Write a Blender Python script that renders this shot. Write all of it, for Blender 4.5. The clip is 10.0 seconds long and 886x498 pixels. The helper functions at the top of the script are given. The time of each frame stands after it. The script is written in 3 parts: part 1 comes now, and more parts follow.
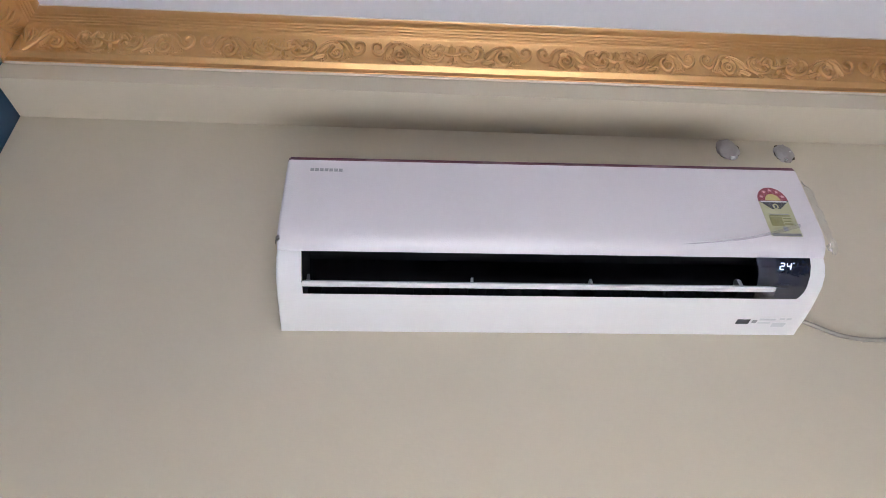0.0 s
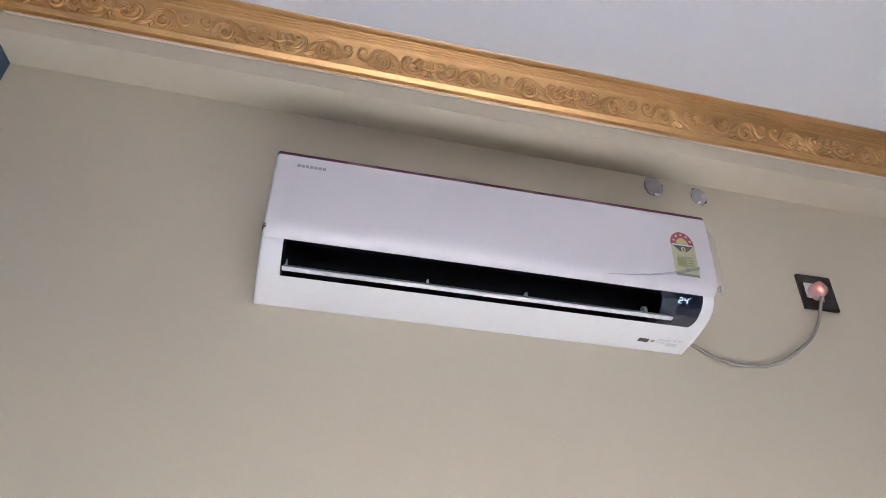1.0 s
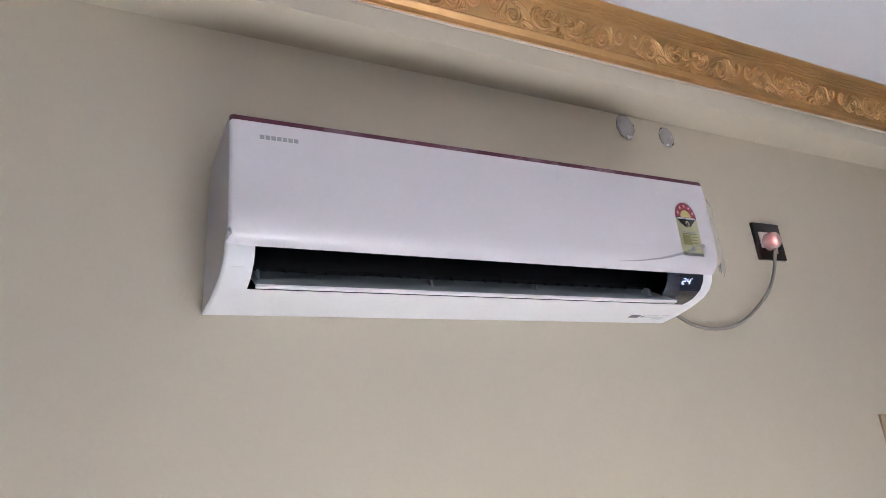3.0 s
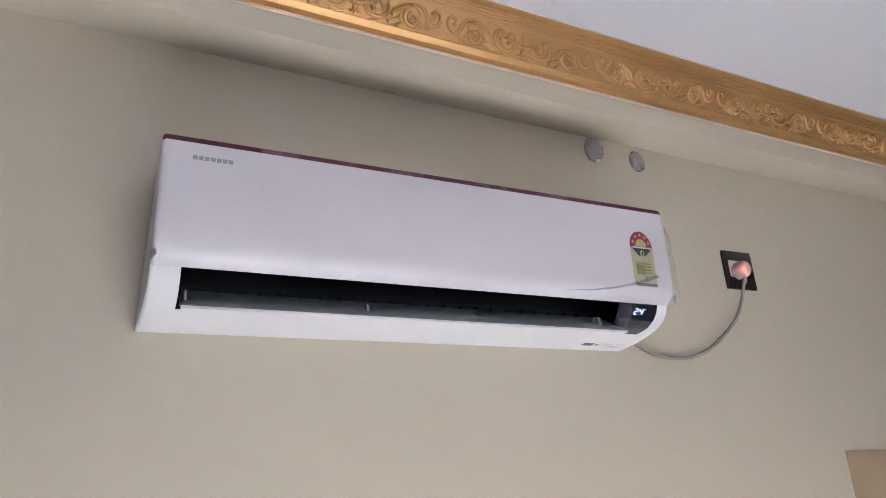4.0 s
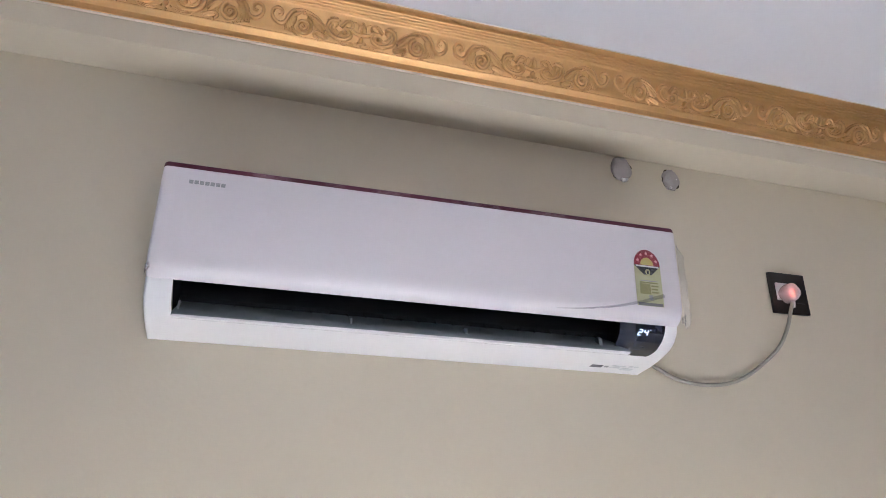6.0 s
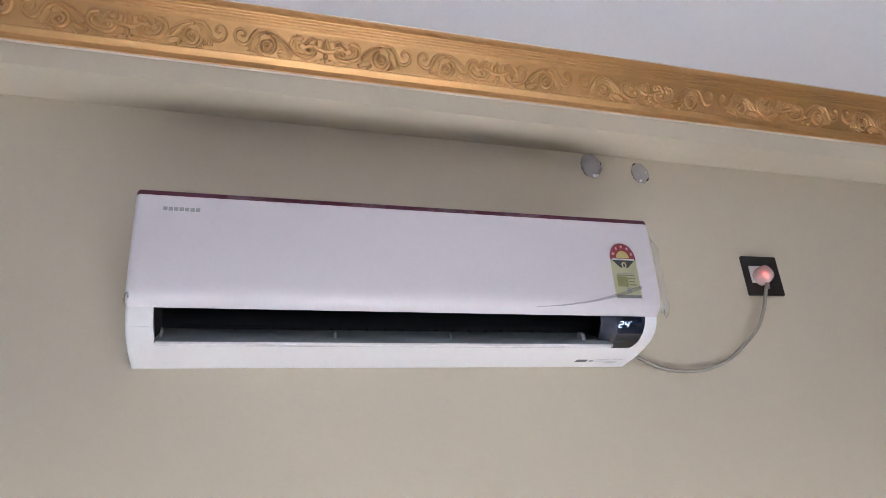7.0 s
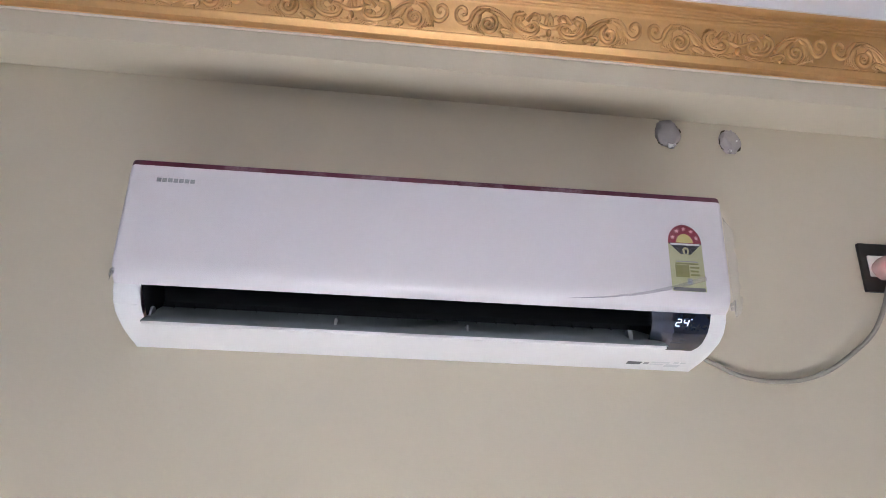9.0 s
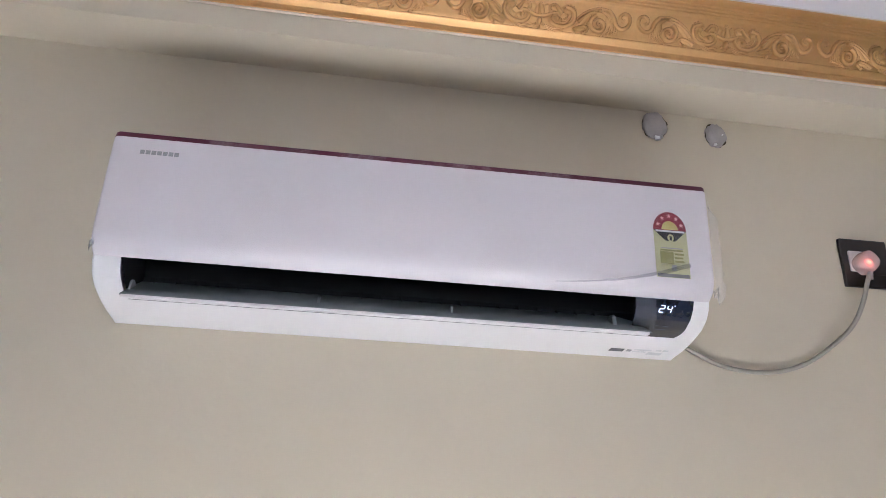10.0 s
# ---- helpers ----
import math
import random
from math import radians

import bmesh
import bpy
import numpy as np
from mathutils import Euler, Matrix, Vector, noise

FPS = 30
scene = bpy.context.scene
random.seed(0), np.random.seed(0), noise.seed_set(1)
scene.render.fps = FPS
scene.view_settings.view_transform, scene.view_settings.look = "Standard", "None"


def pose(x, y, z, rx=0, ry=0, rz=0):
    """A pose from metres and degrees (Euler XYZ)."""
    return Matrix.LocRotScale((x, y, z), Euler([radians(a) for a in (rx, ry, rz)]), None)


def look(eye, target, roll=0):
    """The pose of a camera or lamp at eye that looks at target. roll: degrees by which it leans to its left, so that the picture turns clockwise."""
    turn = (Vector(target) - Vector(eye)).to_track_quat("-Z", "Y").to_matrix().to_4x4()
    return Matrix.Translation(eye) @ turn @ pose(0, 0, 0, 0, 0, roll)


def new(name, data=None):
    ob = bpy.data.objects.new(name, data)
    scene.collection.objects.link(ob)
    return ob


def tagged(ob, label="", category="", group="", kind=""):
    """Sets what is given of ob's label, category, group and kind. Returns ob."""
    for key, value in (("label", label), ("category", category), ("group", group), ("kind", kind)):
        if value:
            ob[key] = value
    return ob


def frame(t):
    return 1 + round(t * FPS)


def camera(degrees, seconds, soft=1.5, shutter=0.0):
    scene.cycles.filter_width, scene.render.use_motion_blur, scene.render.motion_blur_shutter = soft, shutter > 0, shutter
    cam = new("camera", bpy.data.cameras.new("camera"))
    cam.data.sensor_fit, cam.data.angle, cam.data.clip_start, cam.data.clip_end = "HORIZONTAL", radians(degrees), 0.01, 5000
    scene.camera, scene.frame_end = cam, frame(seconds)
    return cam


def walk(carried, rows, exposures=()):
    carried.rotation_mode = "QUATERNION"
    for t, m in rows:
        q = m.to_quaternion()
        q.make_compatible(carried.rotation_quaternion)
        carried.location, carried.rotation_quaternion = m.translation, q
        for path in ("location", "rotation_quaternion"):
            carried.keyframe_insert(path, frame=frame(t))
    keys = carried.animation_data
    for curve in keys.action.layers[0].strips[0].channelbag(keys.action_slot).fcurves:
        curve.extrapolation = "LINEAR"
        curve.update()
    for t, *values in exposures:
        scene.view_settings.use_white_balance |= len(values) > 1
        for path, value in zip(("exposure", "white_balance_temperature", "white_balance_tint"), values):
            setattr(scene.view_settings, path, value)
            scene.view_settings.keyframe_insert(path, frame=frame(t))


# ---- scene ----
cam = camera(67.2, 10.0, soft=0.65)
PATH = [
    (0, (0.255, -1.208, 1.52), (0.347, 0.399, 2.707), -0.50),
    (0.2, (0.1692, -1.2318, 1.5042), (0.4198, 0.3494, 2.7052), -0.74),
    (0.5, (0.092, -1.295, 1.492), (0.473, 0.294, 2.645), 1.70),
    (0.7, (0.099, -1.3386, 1.476), (0.511, 0.271, 2.589), 2.76),
    (1, (0.151, -1.419, 1.477), (0.476, 0.224, 2.57), 2.40),
    (1.2, (0.1852, -1.4504, 1.478), (0.5676, 0.212, 2.5184), 1.40),
    (1.5, (0.193, -1.463, 1.482), (0.652, 0.175, 2.532), 1.30),
    (1.8, (0.165, -1.4446, 1.4926), (0.71, 0.1774, 2.5276), 1.66),
    (2, (0.097, -1.397, 1.537), (0.765, 0.183, 2.566), 1.10),
    (2.2, (0.0086, -1.3054, 1.5934), (0.8196, 0.2418, 2.5696), -0.84),
    (2.5, (-0.126, -1.2, 1.741), (0.789, 0.349, 2.615), -4.30),
    (2.7, (-0.164, -1.189, 1.838), (0.708, 0.476, 2.522), -5.50),
    (3.8, (-0.039, -1.27, 1.918), (0.818, 0.417, 2.565), -2.70),
    (4, (-0.022, -1.268, 1.918), (0.812, 0.423, 2.586), -2.50),
    (4.5, (0.05, -1.305, 1.904), (0.742, 0.422, 2.638), -1.70),
    (5, (0.144, -1.334, 1.9), (0.826, 0.412, 2.597), -2.00),
    (5.2, (0.16, -1.353, 1.899), (0.743, 0.415, 2.632), -0.40),
    (6.3, (0.245, -1.389, 1.874), (0.692, 0.409, 2.628), 1.00),
    (6.5, (0.252, -1.382, 1.875), (0.715, 0.416, 2.618), -0.80),
    (7, (0.224, -1.401, 1.873), (0.75, 0.366, 2.648), -3.30),
    (7.5, (0.224, -1.447, 1.872), (0.774, 0.335, 2.595), -3.50),
    (7.8, (0.2172, -1.4884, 1.866), (0.8168, 0.3034, 2.524), -2.06),
    (7.9, (0.2236, -1.4942, 1.838), (0.8124, 0.2952, 2.518), -1.68),
    (8, (0.32, -1.392, 1.907), (0.887, 0.424, 2.524), -1.10),
    (8.2, (0.413, -1.294, 1.9558), (0.9024, 0.5324, 2.607), -1.20),
    (8.5, (0.437, -1.285, 1.949), (0.675, 0.555, 2.695), 0.70),
    (9, (0.463, -1.288, 1.936), (0.608, 0.572, 2.656), 2.40),
    (9.5, (0.443, -1.29, 1.914), (0.526, 0.57, 2.643), 2.00),
    (10, (0.463, -1.268, 1.901), (0.656, 0.583, 2.633), 3.20),
]
walk(cam, [(t, look(eye, target, roll)) for t, eye, target, roll in PATH], exposures=[(t, stops, 5330, 14.5) for t, stops in (
    (0, 4.43), (0.9, 4.39), (1.2, 4.29), (1.5, 4.02), (1.8, 3.86), (2.0, 3.89), (2.2, 4.09), (2.4, 4.31), (2.6, 4.43), (2.8, 4.41), (7.8, 4.41), (8.5, 4.44), (10, 4.44))])

# ---- sky, sun ----
SUN_UP = radians(38)
SUN_FROM = Vector((0.05, -1.0, 0)).normalized() * math.cos(SUN_UP) + Vector((0, 0, math.sin(SUN_UP)))
world = bpy.data.worlds.new("sky")
scene.world = world
world.use_nodes = True
wn = world.node_tree.nodes
sky = wn.new("ShaderNodeTexSky")
sky.sky_type = "NISHITA"
sky.sun_disc = False
sky.sun_elevation = SUN_UP
sky.sun_rotation = radians(177)
wn["Background"].inputs["Strength"].default_value = 0.042
world.node_tree.links.new(sky.outputs["Color"], wn["Background"].inputs["Color"])
sun = new("sun", bpy.data.lights.new("sun", "SUN"))
sun.data.energy, sun.data.angle, sun.data.color = 5.0, radians(0.5), (1.0, 0.95, 0.88)
sun.matrix_world = look(SUN_FROM * 20, (0, 0, 0))

# ---- plan (metres): wall of the air conditioner is y = 0, the room lies towards -y ----
X0, X1, Y1, TOP = -0.740, 3.0, -3.6, 2.940      # side walls, wall behind the camera, ceiling
BEAM_Z, BEAM_Y, EDGE_Z = 2.794, -0.132, 2.782    # soffit at the wall, face and lower edge of the plastered beam
CORNICE_Z = 2.835                               # lower edge of the gold cornice
DOOR_X, DOOR_TOP = 1.822, 1.963


# ---- materials ----
def material(name, base, rough=0.5, metal=0.0, vary=0.0, scale=8.0, bump=0.0, bump_scale=60.0, coat=0.0, fine=0.0, tint=None):
    m = bpy.data.materials.new(name)
    m.use_nodes = True
    n, l = m.node_tree.nodes, m.node_tree.links
    b = n["Principled BSDF"]
    b.inputs["Base Color"].default_value = (*base, 1)
    b.inputs["Roughness"].default_value = rough
    b.inputs["Metallic"].default_value = metal
    b.inputs["Coat Weight"].default_value = coat
    b.inputs["Coat Roughness"].default_value = 0.08
    pos = n.new("ShaderNodeTexCoord")
    if vary:
        big = n.new("ShaderNodeTexNoise")
        big.inputs["Scale"].default_value = scale
        big.inputs["Detail"].default_value = 6
        l.new(pos.outputs["Object"], big.inputs["Vector"])
        small = n.new("ShaderNodeTexNoise")
        small.inputs["Scale"].default_value = scale * 14
        small.inputs["Detail"].default_value = 3
        l.new(pos.outputs["Object"], small.inputs["Vector"])
        add = n.new("ShaderNodeMath")
        add.operation = "MULTIPLY_ADD"
        add.use_clamp = False
        l.new(small.outputs["Fac"], add.inputs[0])
        add.inputs[1].default_value = 0.35
        l.new(big.outputs["Fac"], add.inputs[2])
        ramp = n.new("ShaderNodeValToRGB")
        low = tint or tuple(c * (1 - vary) for c in base)
        ramp.color_ramp.elements[0].position, ramp.color_ramp.elements[0].color = 0.30, (*low, 1)
        ramp.color_ramp.elements[1].position, ramp.color_ramp.elements[1].color = 1.0, (*(min(1, c * (1 + vary * 0.5)) for c in base), 1)
        l.new(add.outputs[0], ramp.inputs["Fac"])
        l.new(ramp.outputs["Color"], b.inputs["Base Color"])
    if bump:
        tex = n.new("ShaderNodeTexNoise")
        tex.inputs["Scale"].default_value = bump_scale
        tex.inputs["Detail"].default_value = 5
        l.new(pos.outputs["Object"], tex.inputs["Vector"])
        bn = n.new("ShaderNodeBump")
        bn.inputs["Strength"].default_value = bump
        bn.inputs["Distance"].default_value = 0.004
        l.new(tex.outputs["Fac"], bn.inputs["Height"])
        l.new(bn.outputs["Normal"], b.inputs["Normal"])
    if fine:
        rt = n.new("ShaderNodeTexNoise")
        rt.inputs["Scale"].default_value = 25
        l.new(pos.outputs["Object"], rt.inputs["Vector"])
        mr = n.new("ShaderNodeMapRange")
        mr.inputs["To Min"].default_value, mr.inputs["To Max"].default_value = rough - fine, rough + fine
        l.new(rt.outputs["Fac"], mr.inputs["Value"])
        l.new(mr.outputs["Result"], b.inputs["Roughness"])
    return m


def glow(name, color, strength):
    m = material(name, color, 0.4)
    b = m.node_tree.nodes["Principled BSDF"]
    b.inputs["Emission Color"].default_value = (*color, 1)
    b.inputs["Emission Strength"].default_value = strength
    return m


def clear(name, color, rough, solid, body=(0.8, 0.8, 0.8)):
    """A see-through sheet: a share of solid plastic over plain transparency, with a gloss."""
    m = material(name, body, rough)
    n, l = m.node_tree.nodes, m.node_tree.links
    tr = n.new("ShaderNodeBsdfTransparent")
    tr.inputs["Color"].default_value = (*color, 1)
    mix = n.new("ShaderNodeMixShader")
    noi = n.new("ShaderNodeTexNoise")
    noi.inputs["Scale"].default_value = 30
    mr = n.new("ShaderNodeMapRange")
    mr.inputs["To Min"].default_value, mr.inputs["To Max"].default_value = solid * 0.5, solid * 1.5
    l.new(noi.outputs["Fac"], mr.inputs["Value"])
    l.new(mr.outputs["Result"], mix.inputs["Fac"])
    l.new(tr.outputs[0], mix.inputs[1])
    l.new(n["Principled BSDF"].outputs[0], mix.inputs[2])
    l.new(mix.outputs[0], n["Material Output"].inputs["Surface"])
    return m


PAINT = material("beige wall paint", (0.595, 0.53, 0.405), 0.55, vary=0.05, scale=1.6, bump=0.10, bump_scale=90, fine=0.08)
PAINT_BEAM = material("beige beam paint", (0.60, 0.535, 0.41), 0.5, vary=0.05, scale=2.2, bump=0.10, bump_scale=70)
# Unseen walls: dark and warm to cut frontal fill and brown the shadows.
TAUPE = material("dark taupe paint of unseen walls", (0.145, 0.108, 0.078), 0.55, vary=0.10, scale=2.0, bump=0.10, bump_scale=90)
BLUE = material("dark blue wall paint", (0.018, 0.055, 0.115), 0.5, vary=0.12, scale=2.0, bump=0.10, bump_scale=90)
WHITE_CEIL = material("white ceiling paint", (0.72, 0.715, 0.75), 0.7, vary=0.03, scale=1.2, bump=0.12, bump_scale=50)
GOLD = material("gold paint", (0.67, 0.408, 0.166), 0.40, 0.68, vary=0.16, scale=7.0, bump=0.10, bump_scale=140)
FILLER = material("white gap filler", (0.70, 0.62, 0.52), 0.7, vary=0.12, scale=20, bump=0.2)
# Same white plastic twice; the second is lightened for light bounced from below.
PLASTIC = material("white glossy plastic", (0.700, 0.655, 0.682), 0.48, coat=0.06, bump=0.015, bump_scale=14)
PLASTIC_LIT = material("white plastic lightened for bounced light", (0.81, 0.795, 0.803), 0.40, bump=0.02, bump_scale=20)
# Louver grey is deepened to hold the shade on its upper side.
LOUVER_MAT = material("grey louver plastic with shade", (0.235, 0.265, 0.27), 0.45, vary=0.08, scale=9)
POST_MAT = material("pale grey hinge plastic", (0.40, 0.425, 0.43), 0.45, vary=0.05, scale=9)
BURGUNDY = material("burgundy trim plastic", (0.24, 0.15, 0.18), 0.42, vary=0.3, scale=16, tint=(0.095, 0.007, 0.030))
for node in BURGUNDY.node_tree.nodes:
    if node.type == "VALTORGB":                # dust lies in patches only
        node.color_ramp.elements[0].position, node.color_ramp.elements[1].position = 0.70, 0.98
BLACK_IN = material("black inner plastic", (0.017, 0.019, 0.023), 0.85, vary=0.2, scale=12)
VANE_MAT = material("dark vane plastic", (0.013, 0.014, 0.016), 0.8, vary=0.2, scale=20)
GLASS_BLACK = material("black display plastic", (0.015, 0.019, 0.036), 0.14, vary=0.3, scale=14, coat=0.6)
DIGIT = glow("lit display segment", (0.80, 0.86, 1.0), 0.06)
GREY_PRINT = material("grey print", (0.33, 0.33, 0.34), 0.5, vary=0.2, scale=60)
DARK_PRINT = material("dark print", (0.035, 0.035, 0.045), 0.35, vary=0.3, scale=60)
PALE_PRINT = material("pale print", (0.68, 0.685, 0.70), 0.5, vary=0.1, scale=60)
RED_PRINT = material("red print", (0.27, 0.030, 0.055), 0.35, vary=0.2, scale=60)
YELLOW_PRINT = material("yellow print", (0.54, 0.45, 0.16), 0.4, vary=0.12, scale=60)
CREAM_PRINT = material("cream print", (0.48, 0.465, 0.275), 0.4, vary=0.10, scale=50)
OLIVE_PRINT = material("olive print", (0.26, 0.25, 0.10), 0.4, vary=0.3, scale=90)
LABEL_GREY = material("dark grey print", (0.17, 0.16, 0.17), 0.45, vary=0.25, scale=70)
PINK_PRINT = material("pink print", (0.75, 0.42, 0.45), 0.4, vary=0.1, scale=60)
FILM = bpy.data.materials.new("clear protective film")
FILM.use_nodes = True
fn, fl = FILM.node_tree.nodes, FILM.node_tree.links
tr_, gl_, mx = fn.new("ShaderNodeBsdfTransparent"), fn.new("ShaderNodeBsdfGlossy"), fn.new("ShaderNodeMixShader")
mx.inputs["Fac"].default_value = 0.04
gl_.inputs["Roughness"].default_value = 0.26
for a, b in ((tr_.outputs[0], mx.inputs[1]), (gl_.outputs[0], mx.inputs[2]), (mx.outputs[0], fn["Material Output"].inputs["Surface"])):
    fl.new(a, b)
FILM_EDGE = clear("wrinkled film edge", (0.98, 0.98, 0.98), 0.40, 0.17, (0.74, 0.74, 0.78))
# Greyer than the film: the crease's dark line is put into the colour.
FILM_FOLD = clear("film crease shade", (0.9, 0.9, 0.92), 0.45, 0.10, (0.50, 0.50, 0.54))
SOCKET_BLACK = material("black socket plastic", (0.016, 0.013, 0.012), 0.32, vary=0.25, scale=20)
SOCKET_WHITE = material("white socket plastic", (0.74, 0.72, 0.70), 0.35, vary=0.05, scale=30)
PLUG_MAT = clear("milky plug plastic", (1.0, 0.92, 0.90), 0.25, 0.50, (0.80, 0.70, 0.68))
LAMP_RED = glow("red neon indicator", (1.0, 0.13, 0.05), 0.42)
CABLE_MAT = material("grey-white cable sheath", (0.34, 0.31, 0.26), 0.5, vary=0.10, scale=30)
# Ring round the stuffing; the hole's shade is put into its colour.
HOLE_SHADE = material("broken plaster with shade", (0.085, 0.065, 0.045), 0.9, vary=0.8, scale=60, bump=0.4)
CHIP = material("shiny torn plastic", (0.86, 0.85, 0.85), 0.25)
STUFFING = material("white plastic stuffing", (0.40, 0.365, 0.36), 0.40, vary=0.25, scale=25, bump=0.5, bump_scale=45, coat=0.3)
WOOD = material("light varnished wood", (0.45, 0.345, 0.215), 0.45, vary=0.12, scale=3.0, bump=0.1, bump_scale=40)
TILE = material("pale floor tile", (0.74, 0.70, 0.64), 0.6, vary=0.08, scale=3.0)
GROUT = material("floor grout", (0.35, 0.32, 0.28), 0.9, vary=0.1)
GROUND = material("dry ground", (0.16, 0.14, 0.11), 0.9, vary=0.2, scale=0.4)


# ---- mesh helpers ----
def mesh_of(bm, name, mats, smooth=True, angle=38):
    bmesh.ops.recalc_face_normals(bm, faces=bm.faces)
    me = bpy.data.meshes.new(name)
    bm.to_mesh(me)
    bm.free()
    for m in mats if isinstance(mats, (list, tuple)) else [mats]:
        me.materials.append(m)
    if smooth:
        me.shade_smooth()
        me.set_sharp_from_angle(angle=radians(angle))
    return me


def part(name, bm, mats, parent=None, label="", smooth=True):
    ob = new(name, mesh_of(bm, name, mats, smooth))
    ob.parent = parent
    if label:
        ob["label"] = label
    return ob


def thing(name, m, label, category, group=""):
    ob = tagged(new(name), label, category, group)
    ob.empty_display_size = 0.05
    ob.matrix_basis = m
    return ob


def structure(name, bm, mats, label, smooth=False):
    return tagged(part(name, bm, mats, smooth=smooth), label, "", "", "structure")


def box(bm, lo, hi, bevel=0.0, mat=0, seg=2):
    r = bmesh.ops.create_cube(bm, size=1)
    lo, hi = Vector(lo), Vector(hi)
    for v in r["verts"]:
        v.co = Vector((lo[i] + (v.co[i] + 0.5) * (hi[i] - lo[i]) for i in range(3)))
    faces = {f for v in r["verts"] for f in v.link_faces}
    for f in faces:
        f.material_index = mat
    if bevel:
        edges = {e for v in r["verts"] for e in v.link_edges}
        bmesh.ops.bevel(bm, geom=list(edges), offset=bevel, segments=seg, affect="EDGES", profile=0.6)
    return bm


def solid(pts_front, depth):
    """A prism: a polygon in x, z given by points, from y = 0 to y = -depth."""
    bm = bmesh.new()
    a = [bm.verts.new((x, 0, z)) for x, z in pts_front]
    b = [bm.verts.new((x, -depth, z)) for x, z in pts_front]
    bm.faces.new(a)
    bm.faces.new(b[::-1])
    for i in range(len(a)):
        j = (i + 1) % len(a)
        bm.faces.new((a[i], b[i], b[j], a[j]))
    return bm


def tube(bm, pts, r0, r1=None, sides=8, flat=1.0, caps=True):
    """A round, tapering tube along points."""
    r1 = r0 if r1 is None else r1
    pts = [Vector(p) for p in pts]
    rings, up = [], Vector((0, -1, 0.0001))
    for i, p in enumerate(pts):
        d = (pts[min(i + 1, len(pts) - 1)] - pts[max(i - 1, 0)]).normalized()
        s = d.cross(up).normalized()
        u = s.cross(d).normalized()
        r = r0 + (r1 - r0) * i / (len(pts) - 1)
        rings.append([bm.verts.new(p + (s * math.cos(a) + u * flat * math.sin(a)) * r)
                      for a in (2 * math.pi * k / sides for k in range(sides))])
    for a, b in zip(rings, rings[1:]):
        for k in range(sides):
            bm.faces.new((a[k], a[(k + 1) % sides], b[(k + 1) % sides], b[k]))
    if caps:
        bm.faces.new(rings[0][::-1])
        bm.faces.new(rings[-1])
    return bm


def glide(pts, steps=6):
    """Catmull-Rom points through the given ones."""
    p = [Vector(q) for q in pts]
    p = [2 * p[0] - p[1], *p, 2 * p[-1] - p[-2]]
    out = []
    for a, b, c, d in zip(p, p[1:], p[2:], p[3:]):
        for k in range(steps):
            t = k / steps
            out.append(0.5 * (2 * b + (c - a) * t + (2 * a - 5 * b + 4 * c - d) * t * t + (3 * b - a - 3 * c + d) * t ** 3))
    return [*out, p[-2]]


# ---- shell of the room ----
bm = bmesh.new()
box(bm, (X0 - 0.2, 0, 0), (DOOR_X, 0.2, TOP))
box(bm, (DOOR_X + 0.92, 0, 0), (X1 + 0.2, 0.2, TOP))
box(bm, (DOOR_X, 0, DOOR_TOP), (DOOR_X + 0.92, 0.2, TOP))
wall_north = structure("wall_north", bm, PAINT, "smooth beige painted plaster wall behind the air conditioner")
bm = box(bmesh.new(), (X0 - 0.2, Y1 - 0.2, 0), (X0, -0.0005, TOP))
structure("wall_west", bm, BLUE, "dark blue painted plaster side wall")
bm = box(bmesh.new(), (X1, Y1 - 0.2, 0), (X1 + 0.2, -0.0005, TOP))
structure("wall_east", bm, TAUPE, "unseen side wall, dark taupe to hold back fill light")
GX0, GX1, GZ0, GTOP = -0.10, 1.66, 1.44, 2.09     # assumed window opening behind the camera, placed for the sun patch
bm = bmesh.new()
box(bm, (X0, Y1 - 0.2, 0), (GX0, Y1, TOP))
box(bm, (GX1, Y1 - 0.2, 0), (X1, Y1, TOP))
box(bm, (GX0, Y1 - 0.2, GTOP), (GX1, Y1, TOP))
box(bm, (GX0, Y1 - 0.2, 0), (GX1, Y1, GZ0))
structure("wall_south", bm, TAUPE, "unseen wall, dark taupe to hold back fill light, with an open window")
bm = box(bmesh.new(), (X0 - 0.2, Y1 - 0.2, TOP), (X1 + 0.2, 0.2, TOP + 0.15))
structure("ceiling", bm, WHITE_CEIL, "flat white painted ceiling")
floor = structure("floor", box(bmesh.new(), (X0 - 0.2, Y1 - 0.2, -0.12), (X1 + 0.2, 0.2, -0.008)), GROUT, "pale polished tiled floor with thin grout lines")
structure("ground", box(bmesh.new(), (-400, -800, -3.2), (400, 300, -3.0)), GROUND, "dry open ground outside")

# plastered beam along the wall: soffit and face
bm = bmesh.new()
n = 60
rings = []
for k in range(n + 1):
    x = X0 + 0.0005 + (X1 - X0 - 0.001) * k / n
    d = 0.0012 * noise.noise((x * 3.1, 0.4, 0))          # hand-drawn plaster edge
    e = 0.0015
    rings.append([bm.verts.new(p) for p in ((x, -0.0005, BEAM_Z + 0.3 * d), (x, BEAM_Y + e * 1.4, EDGE_Z + d), (x, BEAM_Y + e * 0.4, EDGE_Z + d + e * 0.4), (x, BEAM_Y, EDGE_Z + d + e * 1.4),
                                            (x, BEAM_Y, TOP - 0.0005), (x, -0.0005, TOP - 0.0005))])
for a, b in zip(rings, rings[1:]):
    for i in range(6):
        bm.faces.new((a[i], a[(i + 1) % 6], b[(i + 1) % 6], b[i]))
bm.faces.new(rings[0])
bm.faces.new(rings[-1][::-1])
